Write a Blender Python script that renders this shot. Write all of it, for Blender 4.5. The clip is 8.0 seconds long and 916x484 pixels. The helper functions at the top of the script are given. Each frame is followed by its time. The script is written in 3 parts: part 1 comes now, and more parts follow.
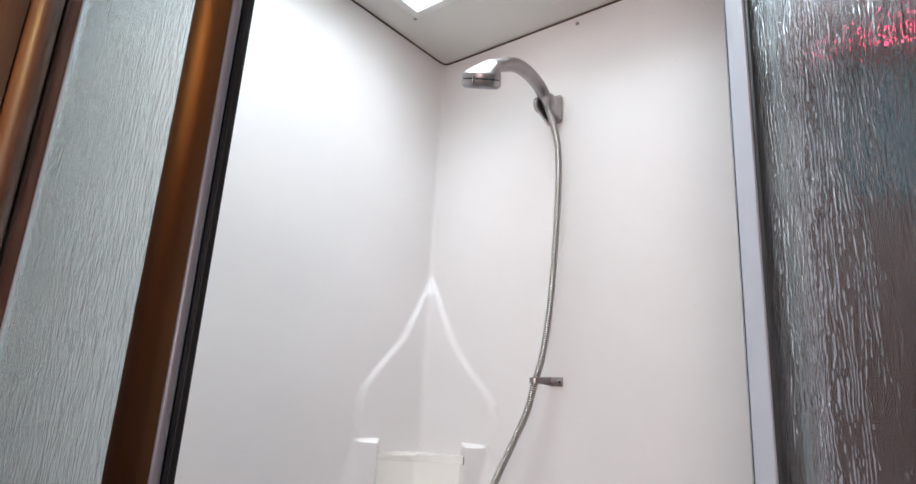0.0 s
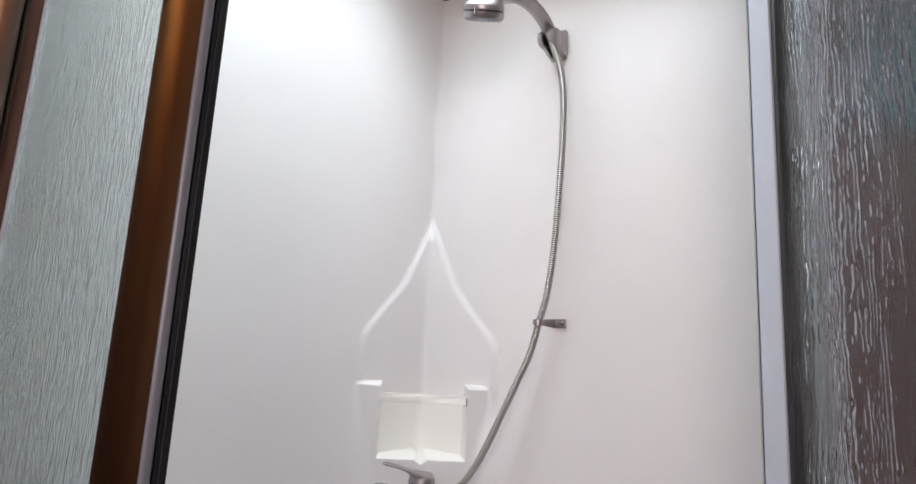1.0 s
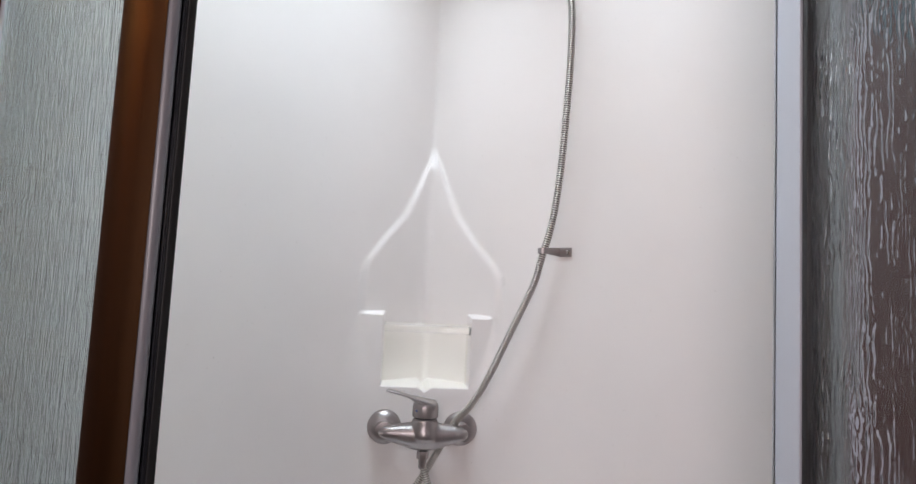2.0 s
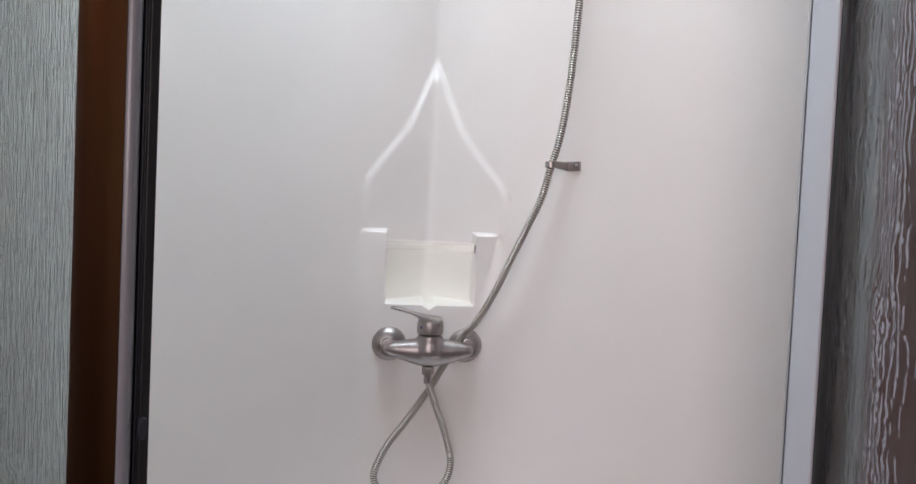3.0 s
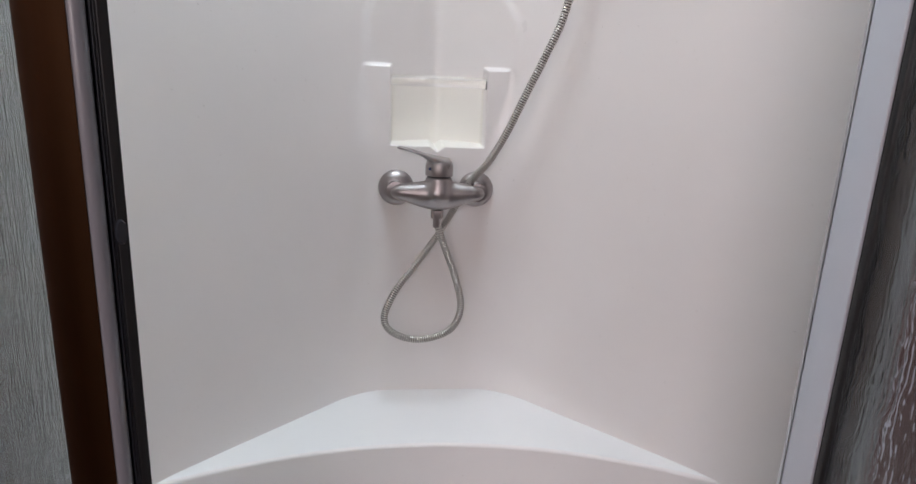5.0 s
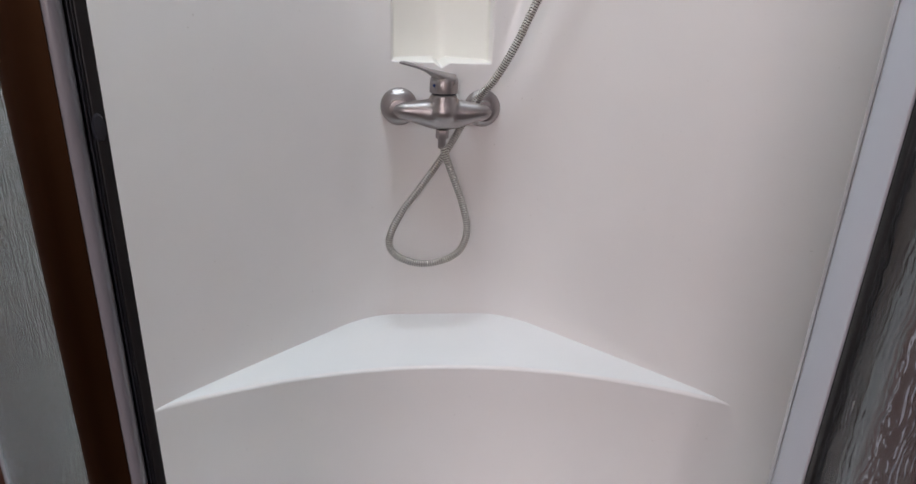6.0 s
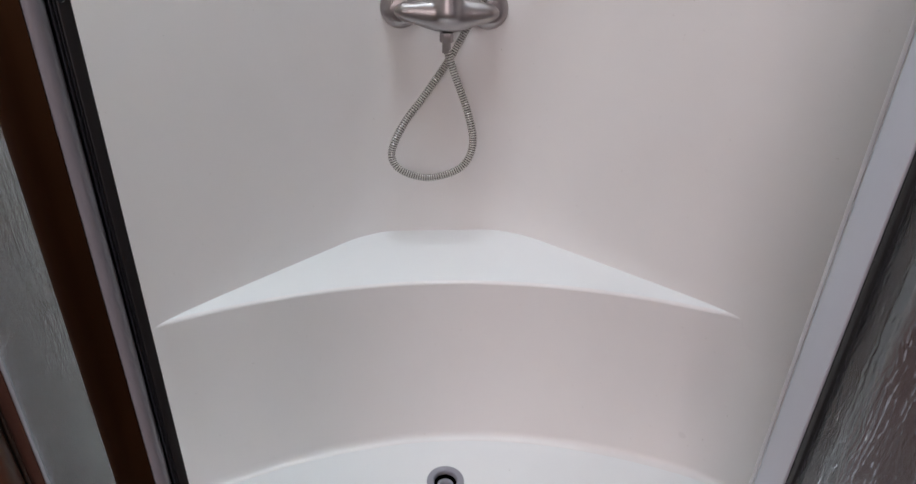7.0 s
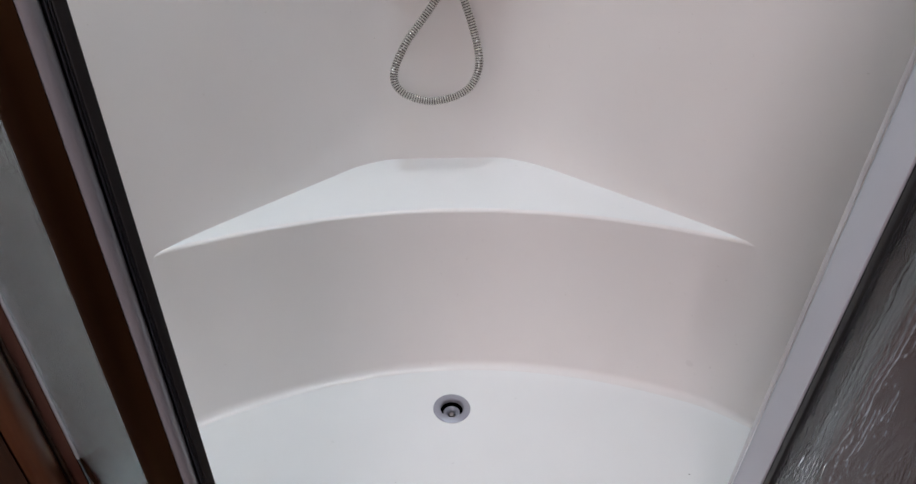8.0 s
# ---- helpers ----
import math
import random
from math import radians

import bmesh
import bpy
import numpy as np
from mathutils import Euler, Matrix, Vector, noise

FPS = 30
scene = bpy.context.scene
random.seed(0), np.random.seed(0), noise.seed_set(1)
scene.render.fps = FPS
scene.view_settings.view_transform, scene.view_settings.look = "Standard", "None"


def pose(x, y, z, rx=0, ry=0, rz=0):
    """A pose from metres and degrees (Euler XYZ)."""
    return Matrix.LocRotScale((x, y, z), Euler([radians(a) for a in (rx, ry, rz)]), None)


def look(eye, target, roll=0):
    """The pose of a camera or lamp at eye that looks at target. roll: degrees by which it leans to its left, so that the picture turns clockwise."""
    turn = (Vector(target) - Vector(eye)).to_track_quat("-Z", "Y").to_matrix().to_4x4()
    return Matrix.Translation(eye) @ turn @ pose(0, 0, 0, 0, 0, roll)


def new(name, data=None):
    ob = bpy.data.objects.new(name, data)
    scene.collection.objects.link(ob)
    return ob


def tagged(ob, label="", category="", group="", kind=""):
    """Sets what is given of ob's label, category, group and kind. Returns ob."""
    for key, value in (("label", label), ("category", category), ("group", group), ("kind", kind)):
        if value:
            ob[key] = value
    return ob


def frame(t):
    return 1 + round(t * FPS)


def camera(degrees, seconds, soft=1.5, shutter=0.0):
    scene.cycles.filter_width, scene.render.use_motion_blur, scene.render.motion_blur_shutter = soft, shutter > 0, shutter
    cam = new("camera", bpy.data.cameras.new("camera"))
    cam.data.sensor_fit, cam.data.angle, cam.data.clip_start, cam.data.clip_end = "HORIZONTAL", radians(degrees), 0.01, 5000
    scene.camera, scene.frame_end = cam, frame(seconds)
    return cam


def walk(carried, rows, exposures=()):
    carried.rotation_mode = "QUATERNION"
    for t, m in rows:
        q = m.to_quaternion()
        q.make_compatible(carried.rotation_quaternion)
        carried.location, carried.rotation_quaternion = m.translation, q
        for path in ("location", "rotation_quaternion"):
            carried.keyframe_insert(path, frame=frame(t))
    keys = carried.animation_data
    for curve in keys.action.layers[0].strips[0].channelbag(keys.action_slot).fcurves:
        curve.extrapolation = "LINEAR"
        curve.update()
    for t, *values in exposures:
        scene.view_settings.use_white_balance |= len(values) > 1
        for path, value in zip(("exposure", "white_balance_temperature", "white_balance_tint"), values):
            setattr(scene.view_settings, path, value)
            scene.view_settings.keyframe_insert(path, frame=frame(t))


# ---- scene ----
EXPOSURES = [(0.0, 0.30), (1.2, 0.26), (3.0, 0.20), (4.5, 0.16), (6.5, 0.12), (8.0, 0.12)]
cam = camera(73.83, 8.0, soft=1.5)
# seconds, x, y, z, pitch, roll, yaw
ROWS = [
    (0, -0.0811, 0.0440, 1.0070, 14.964, -3.334, -6.716),
    (0.5, -0.0821, 0.0578, 1.0020, 12.686, -3.136, -6.732),
    (1, -0.0817, 0.0716, 0.9937, 10.432, -3.009, -6.671),
    (2.5, -0.0791, 0.1201, 0.9624, 1.630, -2.770, -6.373),
    (3, -0.0785, 0.1373, 0.9508, -1.810, -2.651, -6.237),
    (3.5, -0.0774, 0.1521, 0.9371, -5.193, -2.598, -6.059),
    (4, -0.0779, 0.1668, 0.9219, -8.674, -2.498, -5.985),
    (4.5, -0.0788, 0.1791, 0.9087, -11.362, -2.469, -5.922),
    (6, -0.0789, 0.2139, 0.8688, -20.464, -1.983, -5.476),
    (6.5, -0.0809, 0.2227, 0.8551, -23.683, -1.786, -5.464),
    (7, -0.0831, 0.2386, 0.8354, -27.404, -1.716, -5.455),
    (7.5, -0.0847, 0.2524, 0.8214, -30.838, -1.691, -5.402),
    (8, -0.0869, 0.2551, 0.8020, -33.011, -1.457, -5.385),
]
walk(cam, [(t, pose(x, y, z, 90 + pitch, roll, yaw)) for t, x, y, z, pitch, roll, yaw in ROWS], EXPOSURES)

# ---- world and light ----
world = bpy.data.worlds.new("sky")
scene.world = world
world.use_nodes = True
wn = world.node_tree.nodes
sky = wn.new("ShaderNodeTexSky")
sky.sky_type, sky.sun_disc = "NISHITA", False
sky.sun_elevation, sky.sun_rotation = radians(40), radians(200)
wn["Background"].inputs["Strength"].default_value = 0.1
world.node_tree.links.new(sky.outputs[0], wn["Background"].inputs["Color"])

CEIL = 1.843
HATCH = (-0.082, 0.868)      # centre of the roof hatch, its sides run with the walls
HATCH_SIDE = 0.50


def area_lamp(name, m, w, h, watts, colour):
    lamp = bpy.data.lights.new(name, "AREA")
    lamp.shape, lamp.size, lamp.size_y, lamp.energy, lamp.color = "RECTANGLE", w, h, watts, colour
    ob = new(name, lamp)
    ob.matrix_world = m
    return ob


area_lamp("hatch_daylight", pose(*HATCH, CEIL + 0.25, 0, 0, 45), 0.48, 0.48, 5.8, (0.79, 0.903, 1.0)).data.spread = radians(128)
# unseen fill added on the room side to brighten the lower walls
area_lamp("room_side_fill", look((-0.8, -1.52, 1.30), (-0.3, 0.6, 0.95)), 1.2, 0.6, 16.0, (1.0, 0.838, 0.86))
# unseen warm lamp, placed for the gold reflection on the brown post
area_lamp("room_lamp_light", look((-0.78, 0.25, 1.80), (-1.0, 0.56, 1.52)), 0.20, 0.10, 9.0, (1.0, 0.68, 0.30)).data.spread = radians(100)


# ---- materials ----
def material(name, colour, rough=0.4, metal=0.0, **more):
    m = bpy.data.materials.new(name)
    m.use_nodes = True
    p = m.node_tree.nodes["Principled BSDF"]
    p.inputs["Base Color"].default_value = (*colour, 1)
    p.inputs["Roughness"].default_value = rough
    p.inputs["Metallic"].default_value = metal
    for key, value in more.items():
        p.inputs[key.replace("_", " ")].default_value = value
    return m, m.node_tree.nodes, m.node_tree.links, p


def coords(n, l, scale, space="Object"):
    c, s = n.new("ShaderNodeTexCoord"), n.new("ShaderNodeMapping")
    s.inputs["Scale"].default_value = scale
    l.new(c.outputs[space], s.inputs["Vector"])
    return s.outputs["Vector"]


def noise_tex(n, l, vec, scale, detail=4.0, rough=0.55):
    t = n.new("ShaderNodeTexNoise")
    t.inputs["Scale"].default_value, t.inputs["Detail"].default_value, t.inputs["Roughness"].default_value = scale, detail, rough
    l.new(vec, t.inputs["Vector"])
    return t.outputs["Fac"]


def ramp(n, l, fac, stops):
    r = n.new("ShaderNodeValToRGB")
    while len(r.color_ramp.elements) < len(stops):
        r.color_ramp.elements.new(0.5)
    for e, (at, col) in zip(r.color_ramp.elements, stops):
        e.position, e.color = at, (*col, 1)
    l.new(fac, r.inputs["Fac"])
    return r.outputs["Color"]


def bump(n, l, p, height, strength, distance):
    b = n.new("ShaderNodeBump")
    b.inputs["Strength"].default_value, b.inputs["Distance"].default_value = strength, distance
    l.new(height, b.inputs["Height"])
    l.new(b.outputs["Normal"], p.inputs["Normal"])


def remap(n, l, fac, lo, hi):
    r = n.new("ShaderNodeMapRange")
    r.inputs["To Min"].default_value, r.inputs["To Max"].default_value = lo, hi
    l.new(fac, r.inputs["Value"])
    return r.outputs["Result"]


def moulded(name, colour, rough, specks=0.0):
    """Glossy moulded plastic with faint clouding, tiny specks and a soft orange peel."""
    m, n, l, p = material(name, colour, rough)
    v = coords(n, l, (1, 1, 1))
    cloud = noise_tex(n, l, v, 5.0, 5.0)
    dark = tuple(c * 0.975 for c in colour)
    base = ramp(n, l, cloud, ((0.35, dark), (0.65, colour)))
    speck = ramp(n, l, noise_tex(n, l, v, 330.0, 0.0, 0.3), ((0.86, (1, 1, 1)), (0.89, (0.6, 0.56, 0.52))))
    mix = n.new("ShaderNodeMix")
    mix.data_type, mix.blend_type = "RGBA", "MULTIPLY"
    mix.inputs[0].default_value = specks
    l.new(base, mix.inputs[6]), l.new(speck, mix.inputs[7])
    l.new(mix.outputs[2], p.inputs["Base Color"])
    l.new(remap(n, l, noise_tex(n, l, v, 9.0, 3.0), rough - 0.03, rough + 0.03), p.inputs["Roughness"])
    bump(n, l, p, noise_tex(n, l, v, 260.0, 2.0), 0.05, 0.0006)
    return m


def wood(name, light, dark, rough=0.35, scale=1.0):
    m, n, l, p = material(name, light, rough)
    v = coords(n, l, (26 * scale, 26 * scale, 1.6 * scale))
    grain = noise_tex(n, l, v, 2.2, 8.0, 0.65)
    l.new(ramp(n, l, grain, ((0.3, dark), (0.7, light))), p.inputs["Base Color"])
    l.new(remap(n, l, noise_tex(n, l, coords(n, l, (3, 3, 3)), 4.0), rough - 0.08, rough + 0.12), p.inputs["Roughness"])
    bump(n, l, p, grain, 0.12, 0.001)
    return m


def brushed(name, colour, rough, along=(1, 1, 1)):
    m, n, l, p = material(name, colour, rough, 1.0)
    v = coords(n, l, along)
    streak = noise_tex(n, l, v, 60.0, 5.0)
    l.new(ramp(n, l, streak, ((0.2, tuple(c * 0.8 for c in colour)), (0.8, colour))), p.inputs["Base Color"])
    l.new(remap(n, l, streak, rough - 0.07, rough + 0.1), p.inputs["Roughness"])
    bump(n, l, p, streak, 0.06, 0.0004)
    return m


def streaked_glass(name, tint, rough, depth):
    """Glass cast with fine, short upright streaks and a faint larger unevenness."""
    m, n, l, p = material(name, tint, rough, 0.0, Transmission_Weight=1.0, IOR=1.52)
    streak = noise_tex(n, l, coords(n, l, (1, 1, 0.075)), 420.0, 2.0, 0.5)
    patch = noise_tex(n, l, coords(n, l, (1, 1, 0.35)), 95.0, 3.0, 0.6)
    mix = n.new("ShaderNodeMath")
    mix.operation = "MULTIPLY_ADD"
    mix.inputs[1].default_value = 0.8
    l.new(patch, mix.inputs[0]), l.new(streak, mix.inputs[2])
    bump(n, l, p, mix.outputs[0], 1.0, depth)
    return m


GELCOAT = moulded("white_moulded_plastic", (0.878, 0.836, 0.815), 0.29, 0.5)
NICHE_CREAM = moulded("cream_niche_plastic", (0.90, 0.865, 0.805), 0.34)
# whiter than GELCOAT: overhead light on the level tray faces, put into the colour
TRAY_LIT = moulded("white_tray_plastic_lit", (0.905, 0.90, 0.895), 0.36, 0.3)
CEILING = moulded("cream_ceiling_board", (0.84, 0.82, 0.77), 0.5)
STEEL = brushed("brushed_nickel", (0.42, 0.385, 0.38), 0.36, (1, 1, 0.15))
HOSE = material("polished_steel_hose", (0.62, 0.59, 0.55), 0.36, 1.0)[0]
GROOVE = material("dark_hose_groove", (0.10, 0.09, 0.08), 0.55, 0.6)[0]
CHROME = material("chrome", (0.75, 0.75, 0.76), 0.1, 1.0)[0]
GREY_METAL = material("dull_grey_metal", (0.36, 0.36, 0.41), 0.42, 0.35)[0]
DARK_CHROME = material("dark_chrome", (0.035, 0.035, 0.05), 0.22, 1.0)[0]
ALU = brushed("satin_aluminium", (0.62, 0.62, 0.65), 0.38, (1, 1, 0.05))
ALU_WHITE = moulded("silver_painted_profile", (0.58, 0.60, 0.66), 0.42)
GREY_BEAD = moulded("grey_satin_profile", (0.25, 0.25, 0.28), 0.3)
DIM_BEAD = moulded("grey_bead", (0.13, 0.13, 0.125), 0.4)
HINGE_GREY = moulded("dark_grey_hinge_profile", (0.03, 0.017, 0.011), 0.6)
ANTHRACITE = material("anthracite_rubber", (0.03, 0.033, 0.042), 0.35)[0]
BLACK = material("black_seal_rubber", (0.012, 0.012, 0.013), 0.5)[0]
DARK = material("dark_gap", (0.11, 0.075, 0.05), 0.7)[0]
BRONZE = brushed("brown_anodised_profile", (0.175, 0.097, 0.052), 0.30, (1, 1, 0.03))
CHERRY = wood("cherry_wood_trim", (0.12, 0.047, 0.022), (0.06, 0.022, 0.011), 0.42)
DARK_WOOD = wood("dark_wood_rebate", (0.16, 0.06, 0.04), (0.10, 0.036, 0.024), 0.7)
VENEER = wood("dark_red_wood_veneer", (0.075, 0.023, 0.018), (0.036, 0.012, 0.009), 0.5)
BROWN_WALL = wood("brown_wood_wall", (0.075, 0.031, 0.015), (0.035, 0.014, 0.007), 0.55)
FLOOR_MAT = wood("brown_vinyl_floor", (0.12, 0.075, 0.048), (0.07, 0.042, 0.026), 0.5)
ROOM_WALL = moulded("plain_room_wall", (0.42, 0.36, 0.29), 0.6)
GLASS_SIDE = streaked_glass("streaked_side_glass", (0.76, 0.95, 1.0), 0.12, 0.0006)
GLASS_DOOR = material("cast_door_glass", (0.88, 0.95, 1.0), 0.11, 0.0, Transmission_Weight=1.0, IOR=1.43)[0]
PLAIN_SIDE = material("plain_back_of_side_glass", (0.94, 1.0, 1.0), 0.08, 0.0, Transmission_Weight=1.0, IOR=1.5)[0]
CLEAR = material("clear_acrylic", (0.97, 0.97, 0.96), 0.2, 0.0, Transmission_Weight=1.0, IOR=1.49)[0]
MILKY = material("milky_acrylic_dome", (0.9, 0.9, 0.88), 0.4)[0]


def plain_back(ob, mat, towards):
    """Cast glass is textured on one face only: gives the faces that look towards the given side a plain surface."""
    ob.data.materials.append(mat)
    for f in ob.data.polygons:
        if f.normal.dot(Vector(towards)) > 0.9:
            f.material_index = 1


# ---- mesh helpers ----
def mesh_from(name, verts, faces, mat, smooth=True):
    me = bpy.data.meshes.new(name)
    me.from_pydata(verts, [], faces)
    me.materials.append(mat)
    if smooth:
        me.polygons.foreach_set("use_smooth", [True] * len(me.polygons))
    me.update()
    return me


def part(name, data, mat=None, parent=None, label=""):
    """Links a mesh or a bmesh as one object, under parent if there is one."""
    if isinstance(data, bmesh.types.BMesh):
        me = bpy.data.meshes.new(name)
        bmesh.ops.recalc_face_normals(data, faces=data.faces)
        data.to_mesh(me)
        data.free()
        data = me
    if mat and not data.materials:
        data.materials.append(mat)
    ob = new(name, data)
    ob.parent = parent
    return tagged(ob, label)


def shade(data, angle=35):
    bmesh.ops.recalc_face_normals(data, faces=data.faces)
    data.normal_update()
    for f in data.faces:
        f.smooth = True
    for e in data.edges:
        if len(e.link_faces) == 2 and e.calc_face_angle(0) > radians(angle):
            e.smooth = False
    return data


def box(x0, y0, z0, x1, y1, z1, bevel=0.0, seg=2):
    bm = bmesh.new()
    bmesh.ops.create_cube(bm, size=1)
    for v in bm.verts:
        v.co = Vector((x0 + (v.co.x + 0.5) * (x1 - x0), y0 + (v.co.y + 0.5) * (y1 - y0), z0 + (v.co.z + 0.5) * (z1 - z0)))
    if bevel:
        bmesh.ops.bevel(bm, geom=bm.edges[:], offset=bevel, segments=seg, affect="EDGES", profile=0.5)
        shade(bm, 50)
    return bm


def prism(points, z0, z1, bevel=0.0):
    """An upright bar with the plan outline given."""
    bm = bmesh.new()
    low = [bm.verts.new((x, y, z0)) for x, y in points]
    face = bm.faces.new(low)
    up = bmesh.ops.extrude_face_region(bm, geom=[face])
    for v in up["geom"]:
        if isinstance(v, bmesh.types.BMVert):
            v.co.z = z1
    if bevel:
        bmesh.ops.bevel(bm, geom=[e for e in bm.edges if abs(e.verts[0].co.z - e.verts[1].co.z) > 1e-4], offset=bevel, segments=3, affect="EDGES", profile=0.5)
    return shade(bm, 40)


def bar(a, b, thick, z0, z1, side=1, bevel=0.0):
    """An upright slab from plan point a to b, thickened to its left (side 1) or right (-1)."""
    a, b = Vector(a), Vector(b)
    d = (b - a).normalized()
    n = Vector((-d.y, d.x)) * thick * side
    return prism([tuple(a), tuple(b), tuple(b + n), tuple(a + n)], z0, z1, bevel)


def lathe(profile, m=Matrix(), steps=40, caps=True):
    """A turned body about the local z axis."""
    bm = bmesh.new()
    rings = [[bm.verts.new(m @ Vector((r * math.cos(2 * math.pi * i / steps), r * math.sin(2 * math.pi * i / steps), z))) for i in range(steps)] for r, z in profile]
    for a, b in zip(rings, rings[1:]):
        for i in range(steps):
            bm.faces.new((a[i], a[(i + 1) % steps], b[(i + 1) % steps], b[i]))
    for ring in (rings[0], rings[-1]):
        if caps and (ring[0].co - ring[steps // 2].co).length > 0.0004:
            bm.faces.new(ring)
    return shade(bm, 38)


def spline(points, count):
    """Catmull-Rom through points, evenly spaced by length."""
    p = [Vector(q) for q in points]
    p = [2 * p[0] - p[1], *p, 2 * p[-1] - p[-2]]
    fine = []
    for i in range(1, len(p) - 2):
        for k in range(60):
            t = k / 60
            a, b, c, d = p[i - 1:i + 3]
            fine.append(0.5 * ((2 * b) + (c - a) * t + (2 * a - 5 * b + 4 * c - d) * t * t + (3 * b - a - 3 * c + d) * t ** 3))
    fine.append(p[-2])
    run = [0.0]
    for a, b in zip(fine, fine[1:]):
        run.append(run[-1] + (b - a).length)
    out = []
    for s in np.linspace(0, run[-1], count):
        i = min(int(np.searchsorted(run, s, "right")) - 1, len(fine) - 2)
        t = (s - run[i]) / max(run[i + 1] - run[i], 1e-9)
        out.append(fine[i].lerp(fine[i + 1], t))
    return out, run[-1]


def tube(path, radius, sides=12, squash=None, up=Vector((0, 0, 1))):
    """Sweeps a ring along path; radius is a list or a number, squash a list of (wide, high) factors."""
    bm, rings, side = bmesh.new(), [], None
    for i, c in enumerate(path):
        d = (path[min(i + 1, len(path) - 1)] - path[max(i - 1, 0)]).normalized()
        if side is None:
            side = d.cross(up).normalized() if abs(d.dot(up)) < 0.95 else d.cross(Vector((0, 1, 0))).normalized()
        side = (side - d * side.dot(d)).normalized()
        top = side.cross(d)
        r = radius[i] if hasattr(radius, "__len__") else radius
        w, h = squash[i] if squash else (1, 1)
        rings.append([bm.verts.new(c + side * (r * w * math.cos(2 * math.pi * k / sides)) + top * (r * h * math.sin(2 * math.pi * k / sides))) for k in range(sides)])
    for a, b in zip(rings, rings[1:]):
        for k in range(sides):
            bm.faces.new((a[k], a[(k + 1) % sides], b[(k + 1) % sides], b[k]))
    bm.faces.new(rings[0]), bm.faces.new(rings[-1])
    return shade(bm, 50)


def smoothstep(t):
    t = min(1.0, max(0.0, t))
    return t * t * (3 - 2 * t)


def soft_min(a, b, k):
    h = max(k - abs(a - b), 0.0) / k
    return min(a, b) - h * h * k * 0.25


# ---- the shower's walls: two planes at right angles, and the moulded corner between them ----
APEX = 1.435          # where both walls meet, on the y axis
CHAMFER = 1.300       # the flat face across the corner
REACH = 0.20          # the corner moulding's half width
LEDGE = 0.305


def wall_y(u):
    return APEX - abs(u) + 0.05 * max(0.0, -u - REACH)


# half widths of the pointed arch over height, left and right of its middle
ARCH_Z = (0.900, 1.000, 1.012, 1.032, 1.079, 1.137, 1.213, 1.256, 1.300, 1.40)
ARCH_LEFT = (0.133, 0.133, 0.132, 0.127, 0.097, 0.056, 0.025, 0.011, 0.000, 0.0)
ARCH_RIGHT = (0.133, 0.133, 0.131, 0.122, 0.087, 0.052, 0.024, 0.011, 0.000, 0.0)
FINE_Z = np.linspace(0.90, 1.40, 501)
ROUNDING = np.hanning(23) / np.hanning(23).sum()


def rounded(widths):
    return np.convolve(np.pad(np.interp(FINE_Z, ARCH_Z, widths), 11, "edge"), ROUNDING, "valid")


ARCH = {-1: rounded(ARCH_LEFT), 1: rounded(ARCH_RIGHT)}
SHELF_TOP, NICHE_FLOOR, NICHE_HALF = 0.930, 0.790, 0.0845


def corner_y(u, z):
    a = abs(u)
    plain = APEX + 0.00016 - math.sqrt(a * a + 0.008 ** 2)
    inner = APEX - 0.004 - math.sqrt(a * a + 0.02 ** 2)
    half = float(np.interp(z, FINE_Z, ARCH[-1 if u < 0.004 else 1]))
    soft = 0.008 + 0.013 * smoothstep(half / 0.06)
    upper = plain + (min(plain, inner - 0.0028) - plain) * smoothstep((half - abs(u - 0.004)) / soft + 0.5) * smoothstep(half / 0.018)
    lower = soft_min(plain, CHAMFER, 0.012 + 0.042 * smoothstep((0.92 - z) / 0.16))
    band = 0.008 + 0.03 * smoothstep((a - 0.130) / 0.01)
    y = lower + (upper - lower) * smoothstep((z - SHELF_TOP - 0.004 + band) / band)
    floor = NICHE_FLOOR - 0.009 * max(0.0, 1 - a / 0.013)
    open_side = smoothstep((NICHE_HALF - a) / 0.004 + 0.5)
    if z < SHELF_TOP + 0.01:
        y += (max(upper, y) - y) * open_side * smoothstep((z - floor) / 0.005)
    return y


def spaced(stops):
    """Grid lines: (from, step) pairs, each holding until the next."""
    out = []
    for (a, step), (b, _) in zip(stops, stops[1:]):
        k = max(1, round((b - a) / step))
        out += [a + (b - a) * i / k for i in range(k)]
    return out + [stops[-1][0]]


us = spaced(((0.0, 0.0016), (0.016, 0.0045), (0.078, 0.001), (0.091, 0.003), (0.11, 0.0025), (0.155, 0.009), (REACH, 0)))
us = [-u for u in reversed(us[1:])] + us
zs = spaced(((0.29, 0.02), (0.76, 0.004), (0.776, 0.001), (0.800, 0.006), (0.92, 0.001), (0.938, 0.006), (0.985, 0.003), (1.30, 0.02), (CEIL, 0)))
grid = [(u, corner_y(u, z), z) for z in zs for u in us]
w = len(us)
quads = [(j * w + i, j * w + i + 1, (j + 1) * w + i + 1, (j + 1) * w + i) for j in range(len(zs) - 1) for i in range(w - 1)]
corner = part("wall_corner", mesh_from("wall_corner", grid, quads, GELCOAT))
corner.data.materials.append(NICHE_CREAM)
